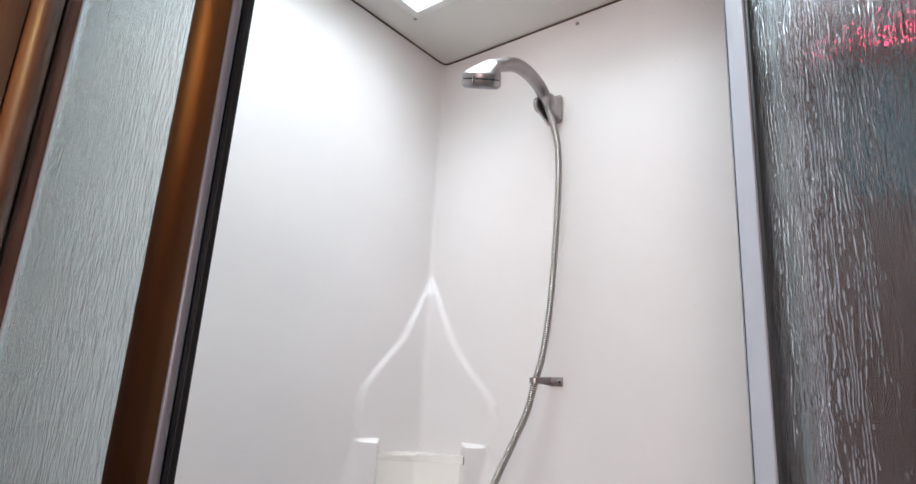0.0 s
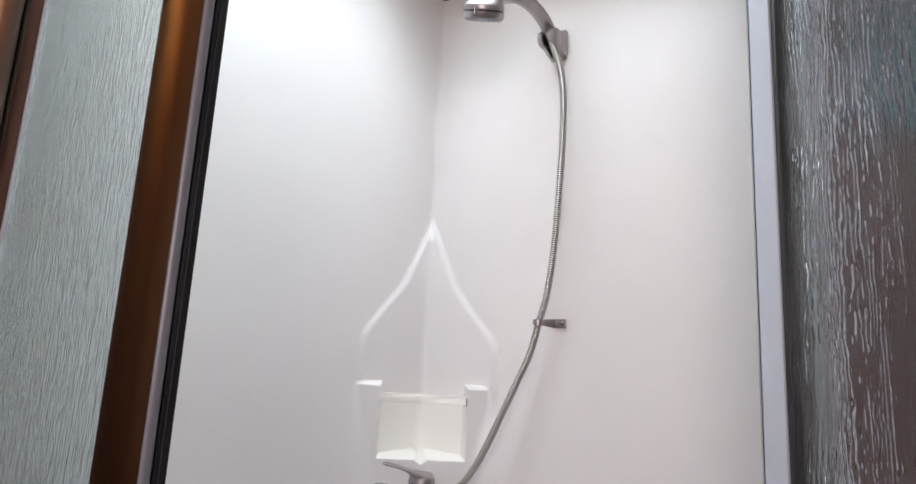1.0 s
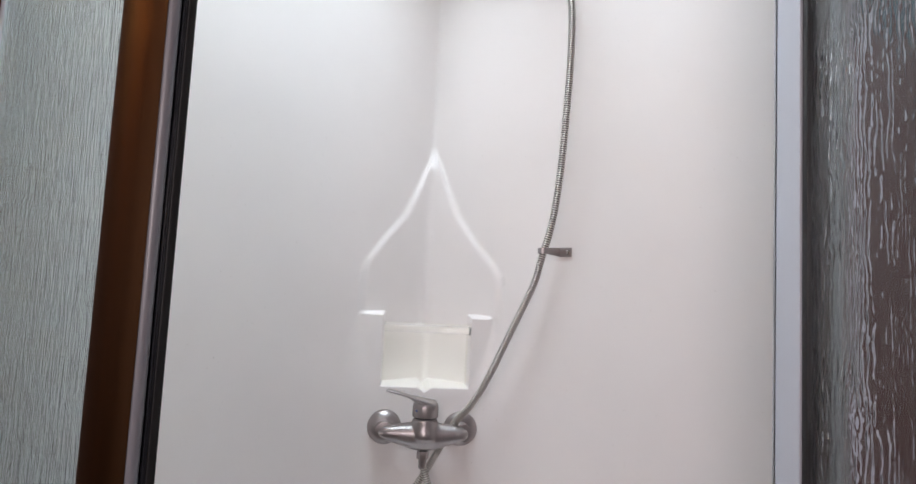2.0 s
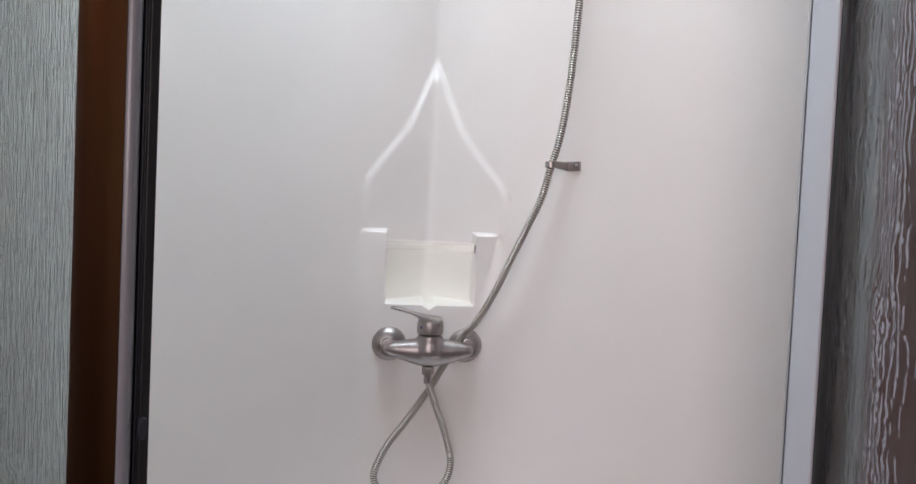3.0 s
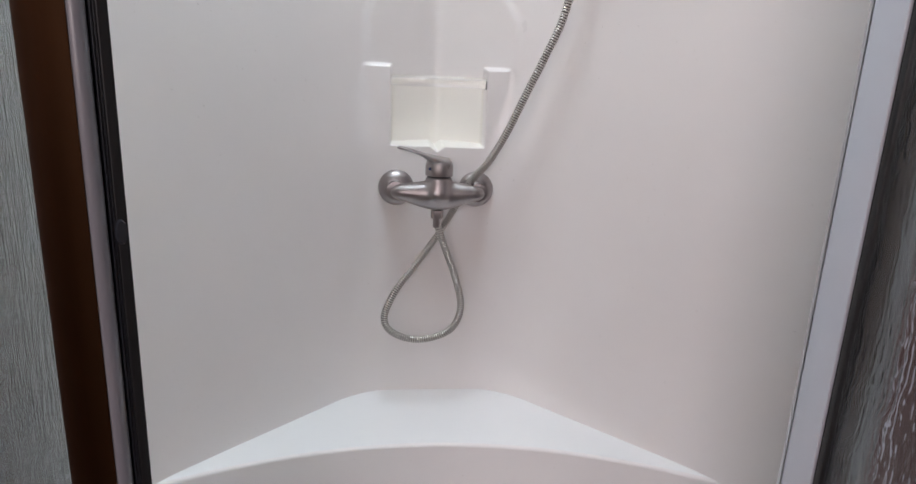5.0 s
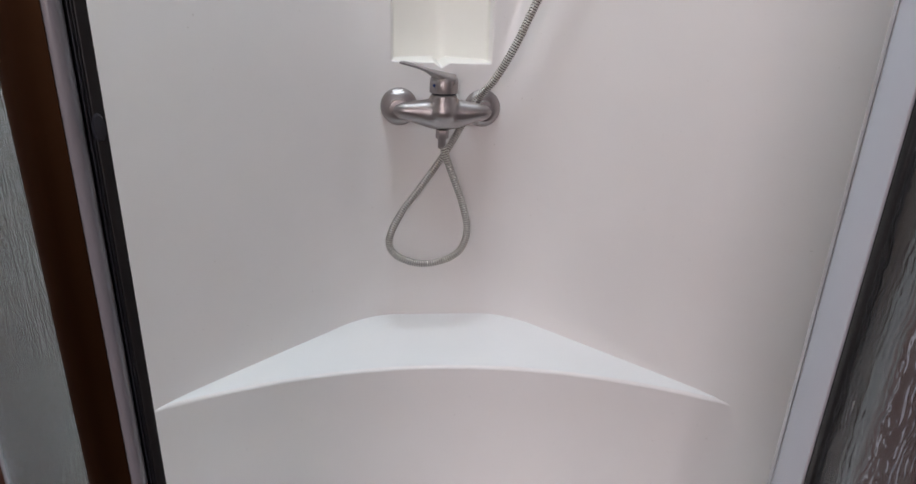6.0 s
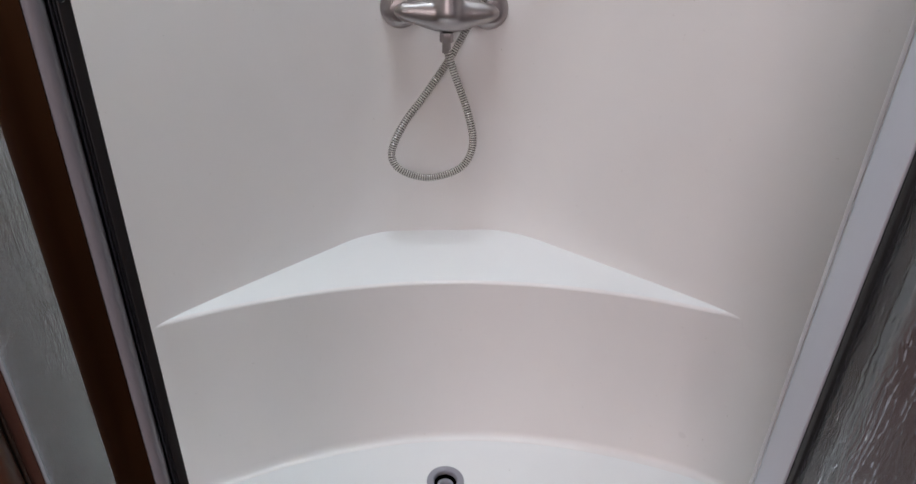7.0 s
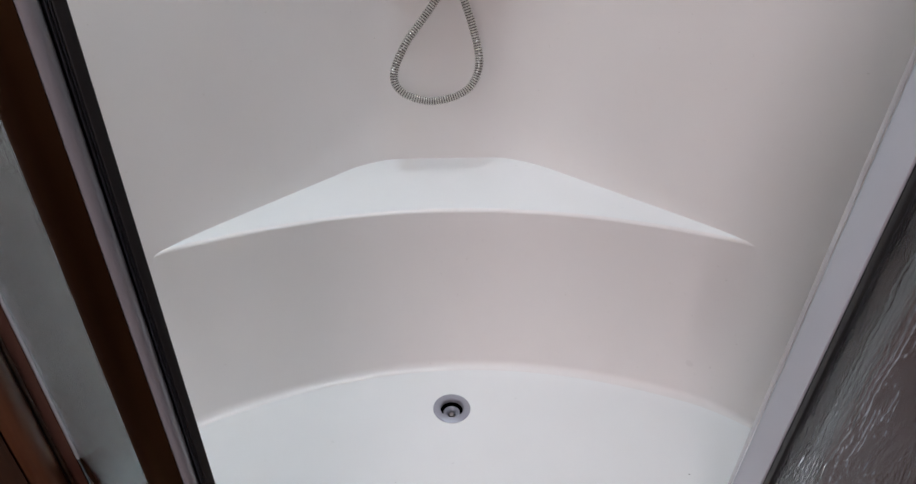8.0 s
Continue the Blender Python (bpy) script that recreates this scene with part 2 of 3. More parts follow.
# faces inside the niche take the lighter, creamier plastic
for f in corner.data.polygons:
    c = f.center
    if abs(c.x) < NICHE_HALF - 0.001 and NICHE_FLOOR - 0.006 < c.z < 0.911 and c.y > CHAMFER + 0.004:
        f.material_index = 1
tagged(corner, "white moulded corner panel with pointed arch relief and niche", "wall", kind="structure")
for side in (-1, 1):
    name = "wall_left" if side < 0 else "wall_right"
    end = 0.570 if side < 0 else 0.69
    a, b = (side * REACH, wall_y(REACH)), (side * end, wall_y(side * end))
    wall = part(name, bar(a, b, 0.02, -0.05, CEIL, side), GELCOAT)
    tagged(wall, "plain white glossy plastic shower wall", "wall", kind="structure")

# ---- ceiling with the roof hatch ----
h = HATCH_SIDE / 2 * math.sqrt(2)
hole = [(HATCH[0], HATCH[1] + h), (HATCH[0] + h, HATCH[1]), (HATCH[0], HATCH[1] - h), (HATCH[0] - h, HATCH[1])]
outer = [(0.0, 3.6), (3.2, 0.6), (0.0, -2.4), (-3.2, 0.6)]
bm = bmesh.new()
vo, vh = [bm.verts.new((*p, CEIL)) for p in outer], [bm.verts.new((*p, CEIL)) for p in hole]
for i in range(4):
    bm.faces.new((vo[i], vo[(i + 1) % 4], vh[(i + 1) % 4], vh[i]))
up = bmesh.ops.extrude_face_region(bm, geom=bm.faces[:])
for v in up["geom"]:
    if isinstance(v, bmesh.types.BMVert):
        v.co.z += 0.03
tagged(part("ceiling", bm, CEILING), "cream ceiling board with a roof hatch", "ceiling", kind="structure")

hatch = new("roof_hatch")
hatch.matrix_world = pose(*HATCH, CEIL, 0, 0, 45)
tagged(hatch, "white framed roof hatch with a milky dome, bright with daylight", "roof hatch")
s = HATCH_SIDE / 2
for i in range(4):
    turn = pose(0, 0, 0, 0, 0, 90 * i)
    bm = box(-s - 0.018, s, -0.006, s, s + 0.018, -0.0005, 0.0025, 3)
    bmesh.ops.transform(bm, matrix=turn, verts=bm.verts)
    part("frame", bm, MILKY, hatch)
    bm = box(-s - 0.004, s + 0.0005, -0.004, s, s + 0.004, 0.28)
    bmesh.ops.transform(bm, matrix=turn, verts=bm.verts)
    part("shaft_wall", bm, MILKY, hatch)
part("dome", box(-s - 0.01, -s - 0.01, 0.281, s + 0.01, s + 0.01, 0.287, 0.002), MILKY, hatch)

# dark joint between the walls and the ceiling
seam = [Vector((u, corner_y(u, CEIL), CEIL - 0.0022)) for u in (-0.19, -0.1, -0.05, -0.03, -0.02, -0.012, -0.006, 0.0, 0.006, 0.012, 0.02, 0.03, 0.05, 0.1, 0.19)]
seam = [Vector((-0.55, wall_y(-0.55), CEIL - 0.0022))] + seam + [Vector((0.66, wall_y(0.66), CEIL - 0.0022))]
tagged(part("trim", tube(seam, 0.0024, 8), DARK), "dark brown joint strip under the ceiling", "trim", kind="structure")


def screw(m, parent=None):
    ob = part("screw", lathe(((0.0, -0.001), (0.0045, -0.001), (0.0042, 0.001), (0.002, 0.0022), (0.0, 0.0024)), m, 14), STEEL, parent)
    return ob


tagged(screw(pose(-0.085, 1.254, CEIL - 0.0, 180)), "small screw head in the ceiling board", "screw")
tagged(screw(Matrix.Translation((0.2655, 1.1695, 1.822)) @ Vector((-1, -1, 0)).to_track_quat("Z", "Y").to_matrix().to_4x4()), "small screw head high on the white wall", "screw")

# ---- the shower tray ----
tray = new("shower_tray")
tray.location = (0, 0, 0)
tagged(tray, "white moulded shower tray with a curved ledge", "shower tray")


def ledge_edge(x):
    return soft_min(1.111 - x * x / 1.74 - 0.02 * x, wall_y(x) + 0.003, 0.008)


def floor_edge(x):
    return soft_min(1.067 - x * x / 1.66 - 0.02 * x, wall_y(x) - 0.052, 0.02)


def front_edge(x):
    return max(0.63, 0.635 + (abs(x) - 0.30) * 1.1)


xs = [-0.545 + 1.09 * i / 145 for i in range(146)]
rows = []
for x in xs:
    t, f, e = ledge_edge(x), floor_edge(x), front_edge(x)
    f = max(f, e + 0.004)
    line = []
    r = 0.006
    for k in range(5):                                   # rounded lip
        a = math.pi / 2 * k / 4
        line.append((x, t + r - r * math.sin(a), LEDGE - r + r * math.cos(a)))
    for k in range(1, 9):                                # riser
        q = k / 9
        line.append((x, t + (f + 0.004 - t) * q ** (1 + 0.6 * smoothstep((abs(x) - 0.38) / 0.06)), (LEDGE - r) + (0.017 - LEDGE + r) * q))
    for k in range(7):                                   # fillet at its foot
        a = math.pi / 2 * k / 6
        line.append((x, f + 0.003 - 0.015 * (1 - math.cos(a)), 0.015 - 0.015 * math.sin(a)))
    rows.append(line)
n = len(rows[0])
verts = [v for line in rows for v in line]
faces = [(i * n + j, i * n + j + 1, (i + 1) * n + j + 1, (i + 1) * n + j) for i in range(len(xs) - 1) for j in range(n - 1)]
part("riser", mesh_from("riser", verts, faces, GELCOAT), None, tray)

# the ledge's top
verts, faces = [], []
lx = [-0.44 + 0.88 * i / 90 for i in range(91)]
for x in lx:
    f = ledge_edge(x) + 0.0058
    b = max(f, min(CHAMFER + 0.004, wall_y(x) + 0.004))
    for k in range(6):
        q = k / 5
        verts.append((x, f + (b - f) * q, LEDGE + 0.004 * q * q))
faces = [(i * 6 + j, i * 6 + j + 1, (i + 1) * 6 + j + 1, (i + 1) * 6 + j) for i in range(len(lx) - 1) for j in range(5)]
part("ledge", mesh_from("ledge", verts, faces, TRAY_LIT), None, tray)

# the floor, open at the drain
DRAIN = Vector((-0.010, 0.966, 0.0))
verts, m = [], 56
for x in xs:
    f, e = floor_edge(x), front_edge(x)
    b = max(f, e + 0.004) - 0.012
    for k in range(m):
        y = b + (e - b) * k / (m - 1)
        verts.append((x, y, 0.0))
faces = []
for i in range(len(xs) - 1):
    for j in range(m - 1):
        q = (i * m + j, i * m + j + 1, (i + 1) * m + j + 1, (i + 1) * m + j)
        c = sum((Vector(verts[k]) for k in q), Vector()) / 4
        if (c - DRAIN).length > 0.0245:
            faces.append(q)
part("floor", mesh_from("tray_floor", verts, faces, TRAY_LIT), None, tray)
verts = []
for x in xs:
    e = front_edge(x)
    verts += [(x, e + 0.001, -0.001), (x, e - 0.012, 0.04), (x, e - 0.018, 0.046), (x, e - 0.04, 0.046), (x, e - 0.045, 0.04), (x, e - 0.045, -0.12)]
faces = [(i * 6 + j, i * 6 + j + 1, (i + 1) * 6 + j + 1, (i + 1) * 6 + j) for i in range(len(xs) - 1) for j in range(5)]
part("rim", mesh_from("tray_rim", verts, faces, TRAY_LIT), None, tray)

drain = new("drain")
drain.location = DRAIN
tagged(drain, "round chrome floor drain with a dark open throat", "drain")
part("flange", lathe(((0.0195, -0.006), (0.0195, 0.001), (0.021, 0.0026), (0.028, 0.0026), (0.0315, 0.0005), (0.0315, -0.0012), (0.024, -0.004)), caps=False), GREY_METAL, drain, "dull grey metal rim")
part("throat", lathe(((0.0215, -0.002), (0.021, -0.05), (0.0, -0.05)), steps=32, caps=False), DARK_CHROME, drain)
part("strainer", lathe(((0.007, -0.014), (0.0105, -0.010), (0.0140, -0.010), (0.0140, -0.016), (0.007, -0.019)), caps=False), GREY_METAL, drain)
part("strainer_cap", lathe(((0.0, -0.014), (0.004, -0.014), (0.0055, -0.019), (0.0, -0.019)), steps=20), STEEL, drain)

# ---- the niche's clear rail ----
rail = new("niche_rail")
rail.location = (0, CHAMFER, 0.911)
tagged(rail, "clear acrylic retaining bar across the niche", "rail")
bm = box(-0.0842, 0.000, -0.0155, 0.0842, 0.0035, 0.0, 0.0012, 2)
part("strip", bm, CLEAR, rail).visible_shadow = False
part("top_edge", tube([Vector((-0.0842 + 0.1684 * i / 8, 0.0018, 0.0005)) for i in range(9)], 0.0028, 10), CLEAR, rail).visible_shadow = False
part("end_block", box(0.0828, -0.0005, -0.017, 0.0846, 0.006, -0.002, 0.0006), ANTHRACITE, rail, "small dark block at the rail end")

# ---- mixer tap ----
mixer = new("mixer_tap")
mixer.location = (0, CHAMFER, 0.715)
tagged(mixer, "brushed nickel single lever shower mixer on the wall", "tap")
OUT = pose(0, 0, 0, 90)      # local z turned out of the wall, towards -y
for sx in (-0.073, 0.073):
    fl = part("flange", lathe(((0.0325, 0.0), (0.0325, 0.003), (0.031, 0.0075), (0.027, 0.012), (0.021, 0.0155), (0.016, 0.017), (0.0155, 0.03), (0.0165, 0.031), (0.0165, 0.042), (0.010, 0.043)), pose(sx, 0, 0) @ OUT, 48), STEEL, mixer)
path, rad, sq = [], [], []
for i in range(41):
    q = -1 + 2 * i / 40
    x = 0.0835 * q
    e = math.sqrt(max(0.0, 1 - abs(q) ** 7))
    high = (0.0150 + 0.0120 * math.exp(-(q / 0.55) ** 2)) * max(e, 0.25)
    path.append(Vector((x, -0.050, 0.000 - 0.0045 * math.exp(-(q / 0.5) ** 2))))
    rad.append(1.0)
    sq.append((0.0165 * max(e, 0.25) + 0.004 * math.exp(-(q / 0.4) ** 2), high))
bm = tube(path, rad, 28, sq)
spare = bpy.data.meshes.new("neck")
neck = lathe(((0.018, -0.016), (0.0265, -0.008), (0.0272, 0.001), (0.0252, 0.009), (0.0238, 0.017), (0.0232, 0.0265), (0.0225, 0.029)), pose(0.001, -0.050, 0), 40)
neck.to_mesh(spare)
neck.free()
bm.from_mesh(spare)
bpy.data.meshes.remove(spare)
body = part("body", bm, STEEL, mixer)
melt = body.modifiers.new("melt", "REMESH")
melt.mode, melt.voxel_size, melt.use_smooth_shade = "VOXEL", 0.0012, True
flow = body.modifiers.new("flow", "SMOOTH")
flow.factor, flow.iterations = 0.5, 80
part("joint_ring", lathe(((0.0205, 0.0285), (0.0205, 0.0315)), pose(0.001, -0.050, 0), 32), ANTHRACITE, mixer)
lever = part("lever", lathe(((0.0238, 0.031), (0.0242, 0.034), (0.0240, 0.048), (0.0225, 0.055), (0.017, 0.0605), (0.008, 0.063), (0.0, 0.0635)), pose(0.001, -0.050, 0), 40), STEEL, mixer)
arm, length = spline(((0.012, -0.050, 0.048), (-0.004, -0.054, 0.056), (-0.024, -0.060, 0.0655), (-0.046, -0.066, 0.0735), (-0.066, -0.071, 0.0785), (-0.0725, -0.073, 0.0785)), 30)
ar = [0.001] * 30
flat = []
for i in range(30):
    q = i / 29
    end = math.sqrt(max(0.06, 1 - max(0.0, (q - 0.9) / 0.1) ** 2))
    flat.append(((21 - 10 * q) * end, (12 * max(0.0, 1 - q / 0.55) ** 1.3 + 3.2) * end))
part("paddle", tube(arm, ar, 20, flat), STEEL, lever)
part("mark", lathe(((0.0, 0.0), (0.0026, 0.0), (0.0022, 0.0008), (0.0, 0.001)), pose(-0.0165, -0.0685, 0.044) @ Vector((-0.7, -0.75, 0)).to_track_quat("Z", "Y").to_matrix().to_4x4(), 14), material("blue_mark", (0.02, 0.05, 0.2), 0.3)[0], lever, "small blue dot")
hexagon = lathe(((0.0, -0.0455), (0.0105, -0.0455), (0.0112, -0.0435), (0.0112, -0.034), (0.0105, -0.031), (0.0, -0.031)), pose(0, -0.050, 0), 6)
part("outlet_nut", hexagon, STEEL, mixer)
part("outlet_sleeve", lathe(((0.0068, -0.062), (0.0072, -0.060), (0.0072, -0.0455), (0.0, -0.0455)), pose(0, -0.050, 0), 20), STEEL, mixer)

# ---- shower hose ----
hose = new("shower_hose")
tagged(hose, "ribbed metal shower hose looped below the mixer", "shower hose")
BEND = ((0.196, 1.172, 1.640), (0.206, 1.165, 1.600), (0.2155, 1.156, 1.560), (0.2225, 1.150, 1.504), (0.2235, 1.149, 1.417), (0.220, 1.152, 1.311), (0.214, 1.158, 1.198), (0.205, 1.167, 1.111),
    (0.193, 1.178, 1.054), (0.181, 1.187, 1.000), (0.162, 1.200, 0.949), (0.137, 1.213, 0.887), (0.111, 1.228, 0.822), (0.085, 1.247, 0.770), (0.061, 1.266, 0.736),
    (0.032, 1.277, 0.681), (0.006, 1.272, 0.637), (-0.036, 1.257, 0.580), (-0.072, 1.245, 0.533), (-0.091, 1.240, 0.485), (-0.074, 1.235, 0.457), (-0.026, 1.235, 0.444),
    (0.028, 1.235, 0.462), (0.048, 1.240, 0.502), (0.038, 1.245, 0.556), (0.014, 1.249, 0.620), (0.001, 1.250, 0.658))
line, length = spline(BEND, 2)
PITCH = 0.0041
count = int(length / PITCH) * 8
line, length = spline(BEND, count)
BAND = (0.0053, 0.0064, 0.0067, 0.0068, 0.0068, 0.0067, 0.0064, 0.0053)     # one rib: a rounded band between narrow grooves
radii = [BAND[i % 8] for i in range(count)]
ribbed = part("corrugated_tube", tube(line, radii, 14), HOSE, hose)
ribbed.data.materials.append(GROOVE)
for f in ribbed.data.polygons:                       # the grooves get a darker material
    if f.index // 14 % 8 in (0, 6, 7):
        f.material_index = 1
part("cone_nut", tube(line[:60:4], [0.0104 - 0.0024 * i / 14 for i in range(15)], 20), STEEL, hose, "smooth nickel cone nut")

# ---- handset, its holder and the hose clip, on the right wall ----
INTO = Vector((1, 1, 0)).normalized()          # into that wall
ALONG = Vector((1, -1, 0)).normalized()        # along it, away from the corner


def on_wall(u, z, off=0.0):
    """A frame on the right wall: x along it, y up, z out of it."""
    place = Vector((u, wall_y(u), z)) - INTO * off
    return Matrix.Translation(place) @ Matrix((ALONG, Vector((0, 0, 1)), -INTO)).transposed().to_4x4()


holder = new("handset_holder")
holder.matrix_world = on_wall(0.233, 1.626)
tagged(holder, "nickel wall bracket holding the shower handset", "bracket")
bm = box(-0.022, -0.033, 0.0005, 0.015, 0.031, 0.013, 0.0062, 4)
part("wall_plate", bm, STEEL, holder)
part("stem", tube([Vector((-0.002, 0.0, 0.008)), Vector((-0.003, 0.0, 0.03)), Vector((-0.003, 0.002, 0.044))], [0.013, 0.0115, 0.012], 20), ANTHRACITE, holder)
for sx in (-1, 1):
    part("jaw", lathe(((0.0, -0.005), (0.0150, -0.005), (0.0170, -0.003), (0.0170, 0.003), (0.0145, 0.0055), (0.0, 0.006)), pose(0.0145 * sx - 0.003, -0.003, 0.046) @ pose(0, 0, 0, 0, 90 * sx, 0), 28), STEEL, holder)

# left disc is black: shadow inside that jaw, painted as colour
for sx in (-1, 1):
    part("jaw_disc", lathe(((0.0, 0.0056), (0.0125, 0.0056), (0.0110, 0.0068), (0.0, 0.0072)), pose(0.0145 * sx - 0.003, -0.003, 0.046) @ pose(0, 0, 0, 0, 90, 0), 24), BLACK if sx < 0 else STEEL, holder)
for sx in (-1, 1):                                   # cheeks that join the jaws to the plate
    bm, outline = bmesh.new(), []
    for k in range(9):
        a = radians(-100 + 200 * k / 8)
        outline.append((-0.003 + 0.0155 * math.sin(a), 0.046 + 0.0155 * math.cos(a)))
    outline += [(0.022, 0.010), (-0.029, 0.010), (-0.026, 0.022)]
    low = [bm.verts.new((0.0115 * sx - 0.003, y, z)) for y, z in outline]
    up = bmesh.ops.extrude_face_region(bm, geom=[bm.faces.new(low)])
    for v in up["geom"]:
        if isinstance(v, bmesh.types.BMVert):
            v.co.x += 0.006 * sx
    part("cheek", shade(bm, 40), STEEL, holder)
handset = new("shower_handset")
handset.location = (0.196, 1.172, 1.640)
tagged(handset, "satin chrome hand shower with a round head", "shower head")
grip, glen = spline(((0.006, 0.005, -0.008), (-0.012, -0.010, 0.014), (-0.045, -0.040, 0.026), (-0.078, -0.070, 0.022), (-0.106, -0.094, 0.004), (-0.134, -0.116, -0.020)), 34)
gr = [0.001] * 34
gs = []
for i in range(34):
    q = i / 33
    gs.append((13.2 + 1.8 * q + 11 * max(0, q - 0.62) ** 1.2 * 2.2, 13.0 + 1.0 * min(1, q * 1.6) - 3 * max(0, q - 0.7) * 2))
part("handle", tube(grip, gr, 24, gs), STEEL, handset)
part("collar", tube([Vector((0.009, 0.0075, -0.0125)), Vector((0.006, 0.005, -0.0075))], 0.0112, 20), BLACK, handset, "black collar ring")
HEAD = pose(-0.150, -0.127, -0.054) @ pose(0, 0, 0, 27, -3, 0)
part("head", lathe(((0.0355, -0.010), (0.0362, -0.008), (0.0362, 0.000)), HEAD, 48), STEEL, handset)
part("groove", lathe(((0.0352, 0.000), (0.0352, 0.003)), HEAD, 40), ANTHRACITE, handset)
bm = lathe(((0.0362, 0.003), (0.0362, 0.0105), (0.0350, 0.0130), (0.0300, 0.0190), (0.0220, 0.0275), (0.0120, 0.0345), (0.0, 0.0370)), HEAD, 48)
for v in bm.verts:                                   # the cover rises towards the handle
    q = HEAD.inverted() @ v.co
    k = smoothstep((q.z - 0.012) / 0.024)
    v.co = HEAD @ (q + Vector((0.021, 0.008, 0.004)) * k)
part("head_cover", bm, STEEL, handset)
part("spray_face", lathe(((0.0345, -0.010), (0.032, -0.0125), (0.0, -0.0135)), HEAD, 40), material("grey_spray_face", (0.3, 0.3, 0.31), 0.4)[0], handset, "grey nozzle plate")
part("selector", tube([HEAD @ Vector((-0.018, -0.033, -0.004)), HEAD @ Vector((-0.018, -0.035, 0.006))], 0.003, 10), CHROME, handset)
nozzle = None
for ring, num in ((0.013, 8), (0.021, 12), (0.029, 18)):
    for k in range(num):
        a = 2 * math.pi * k / num
        m = HEAD @ pose(ring * math.cos(a), ring * math.sin(a), -0.0132)
        if nozzle is None:
            nozzle = part("nozzle", lathe(((0.0017, 0.002), (0.0014, -0.0009), (0.0, -0.001)), Matrix(), 8), GREY_METAL, handset)
            nozzle.matrix_local = m
        else:
            again = nozzle.copy()
            scene.collection.objects.link(again)
            again.matrix_local = m

clip = new("hose_clip")
clip.matrix_world = on_wall(0.236, 1.060)
tagged(clip, "small nickel clip guiding the hose on the wall", "clip")
part("plate", box(-0.008, -0.0085, 0.0005, 0.019, 0.0085, 0.0035, 0.001), STEEL, clip)
arm_way = Vector((-0.0075, 0, 0.043))
strap = []
for q, tall in ((0.0, 8.2), (0.12, 7.8), (0.4, 6.8), (0.75, 5.9), (1.0, 5.4)):
    strap.append((Vector((-0.006, 0, 0.003)) + arm_way * q, (1.6, tall)))
bm = bmesh.new()
rings = []
for c, (thin, tall) in strap:
    rings.append([bm.verts.new(c + Vector((dx * 0.001 * thin, dy * 0.001 * tall, 0.0))) for dx, dy in ((-1, -0.85), (-0.6, -1), (0.6, -1), (1, -0.85), (1, 0.85), (0.6, 1), (-0.6, 1), (-1, 0.85))])
for r0, r1 in zip(rings, rings[1:]):
    for k in range(8):
        bm.faces.new((r0[k], r0[(k + 1) % 8], r1[(k + 1) % 8], r1[k]))
bm.faces.new(rings[0]), bm.faces.new(rings[-1])
part("arm", shade(bm, 30), STEEL, clip)
bm = lathe(((0.0078, -0.0048), (0.0098, -0.0048), (0.0098, 0.0048), (0.0078, 0.0048), (0.0078, -0.0048)), pose(-0.0156, -0.001, 0.0453) @ pose(0, 0, 0, 90), 28, False)
part("ring", bm, STEEL, clip)
part("screw", lathe(((0.0, 0.0035), (0.0042, 0.0035), (0.0036, 0.0055), (0.0016, 0.0062), (0.0014, 0.0050), (0.0, 0.0050)), pose(0.012, 0, 0), 16), CHROME, clip)

# ---- the enclosure: door post, side glass and wall trim ----
B, G, L = Vector((-0.294, 0.579)), Vector((-0.248, 0.544)), Vector((-0.233, 0.559))
TOP = CEIL - 0.001
post = new("door_post")
post.location = (0, 0, 0)
tagged(post, "brown and aluminium shower door post with black seal", "door post")
face = (G - B).normalized()
rear = Vector((-face.y, face.x)) * 0.034
bulge = [B.lerp(G, q) - rear * (0.17 * math.sin(math.pi * q)) for q in [i / 14 for i in range(15)]]
part("brown_profile", prism([tuple(p) for p in bulge] + [(G.x - 0.014, G.y + 0.034), (B.x - 0.008, B.y + 0.034)], -0.12, TOP), BRONZE, post, "satin golden brown metal profile")
run = L - G
inner = Vector((-run.y, run.x)).normalized() * 0.03
seg = [G + run * q for q in (0.02, 0.07, 0.14, 0.22, 0.31, 0.40, 0.48, 0.55)]
lift = [0.02, -0.04, -0.075, -0.09, -0.075, -0.03, 0.05, 0.16]
part("aluminium_bead", prism([tuple(p + inner * k) for p, k in zip(seg, lift)] + [tuple(seg[-1] + inner), tuple(seg[0] + inner)], -0.12, TOP), GREY_BEAD, post, "satin aluminium bead")
for q0, q1, k in ((0.56, 0.605, 0.03), (0.61, 0.65, 0.06), (0.655, 0.695, 0.05)):
    a, b = G + run * q0 + inner * k, G + run * q1 + inner * k
    part("rib", prism([tuple(a), tuple(b), tuple(b + inner * 0.9), tuple(a + inner * 0.9)], -0.12, TOP, 0.0005), ANTHRACITE, post)
a, b = G + run * 0.70 + inner * 0.0, L
part("seal", prism([tuple(a), tuple(b), tuple(b + inner), tuple(a + inner)], -0.12, TOP, 0.0008), BLACK, post, "black rubber seal")

tab = lathe(((0.0, 0.0), (0.0035, 0.0), (0.003, 0.0018), (0.0, 0.0024)), Matrix.Translation((-0.2355, 0.5545, 0.806)) @ Vector((0.7, -0.7, 0)).to_track_quat("Z", "Y").to_matrix().to_4x4() @ Matrix.Diagonal((1, 2.2, 1, 1)), 16)
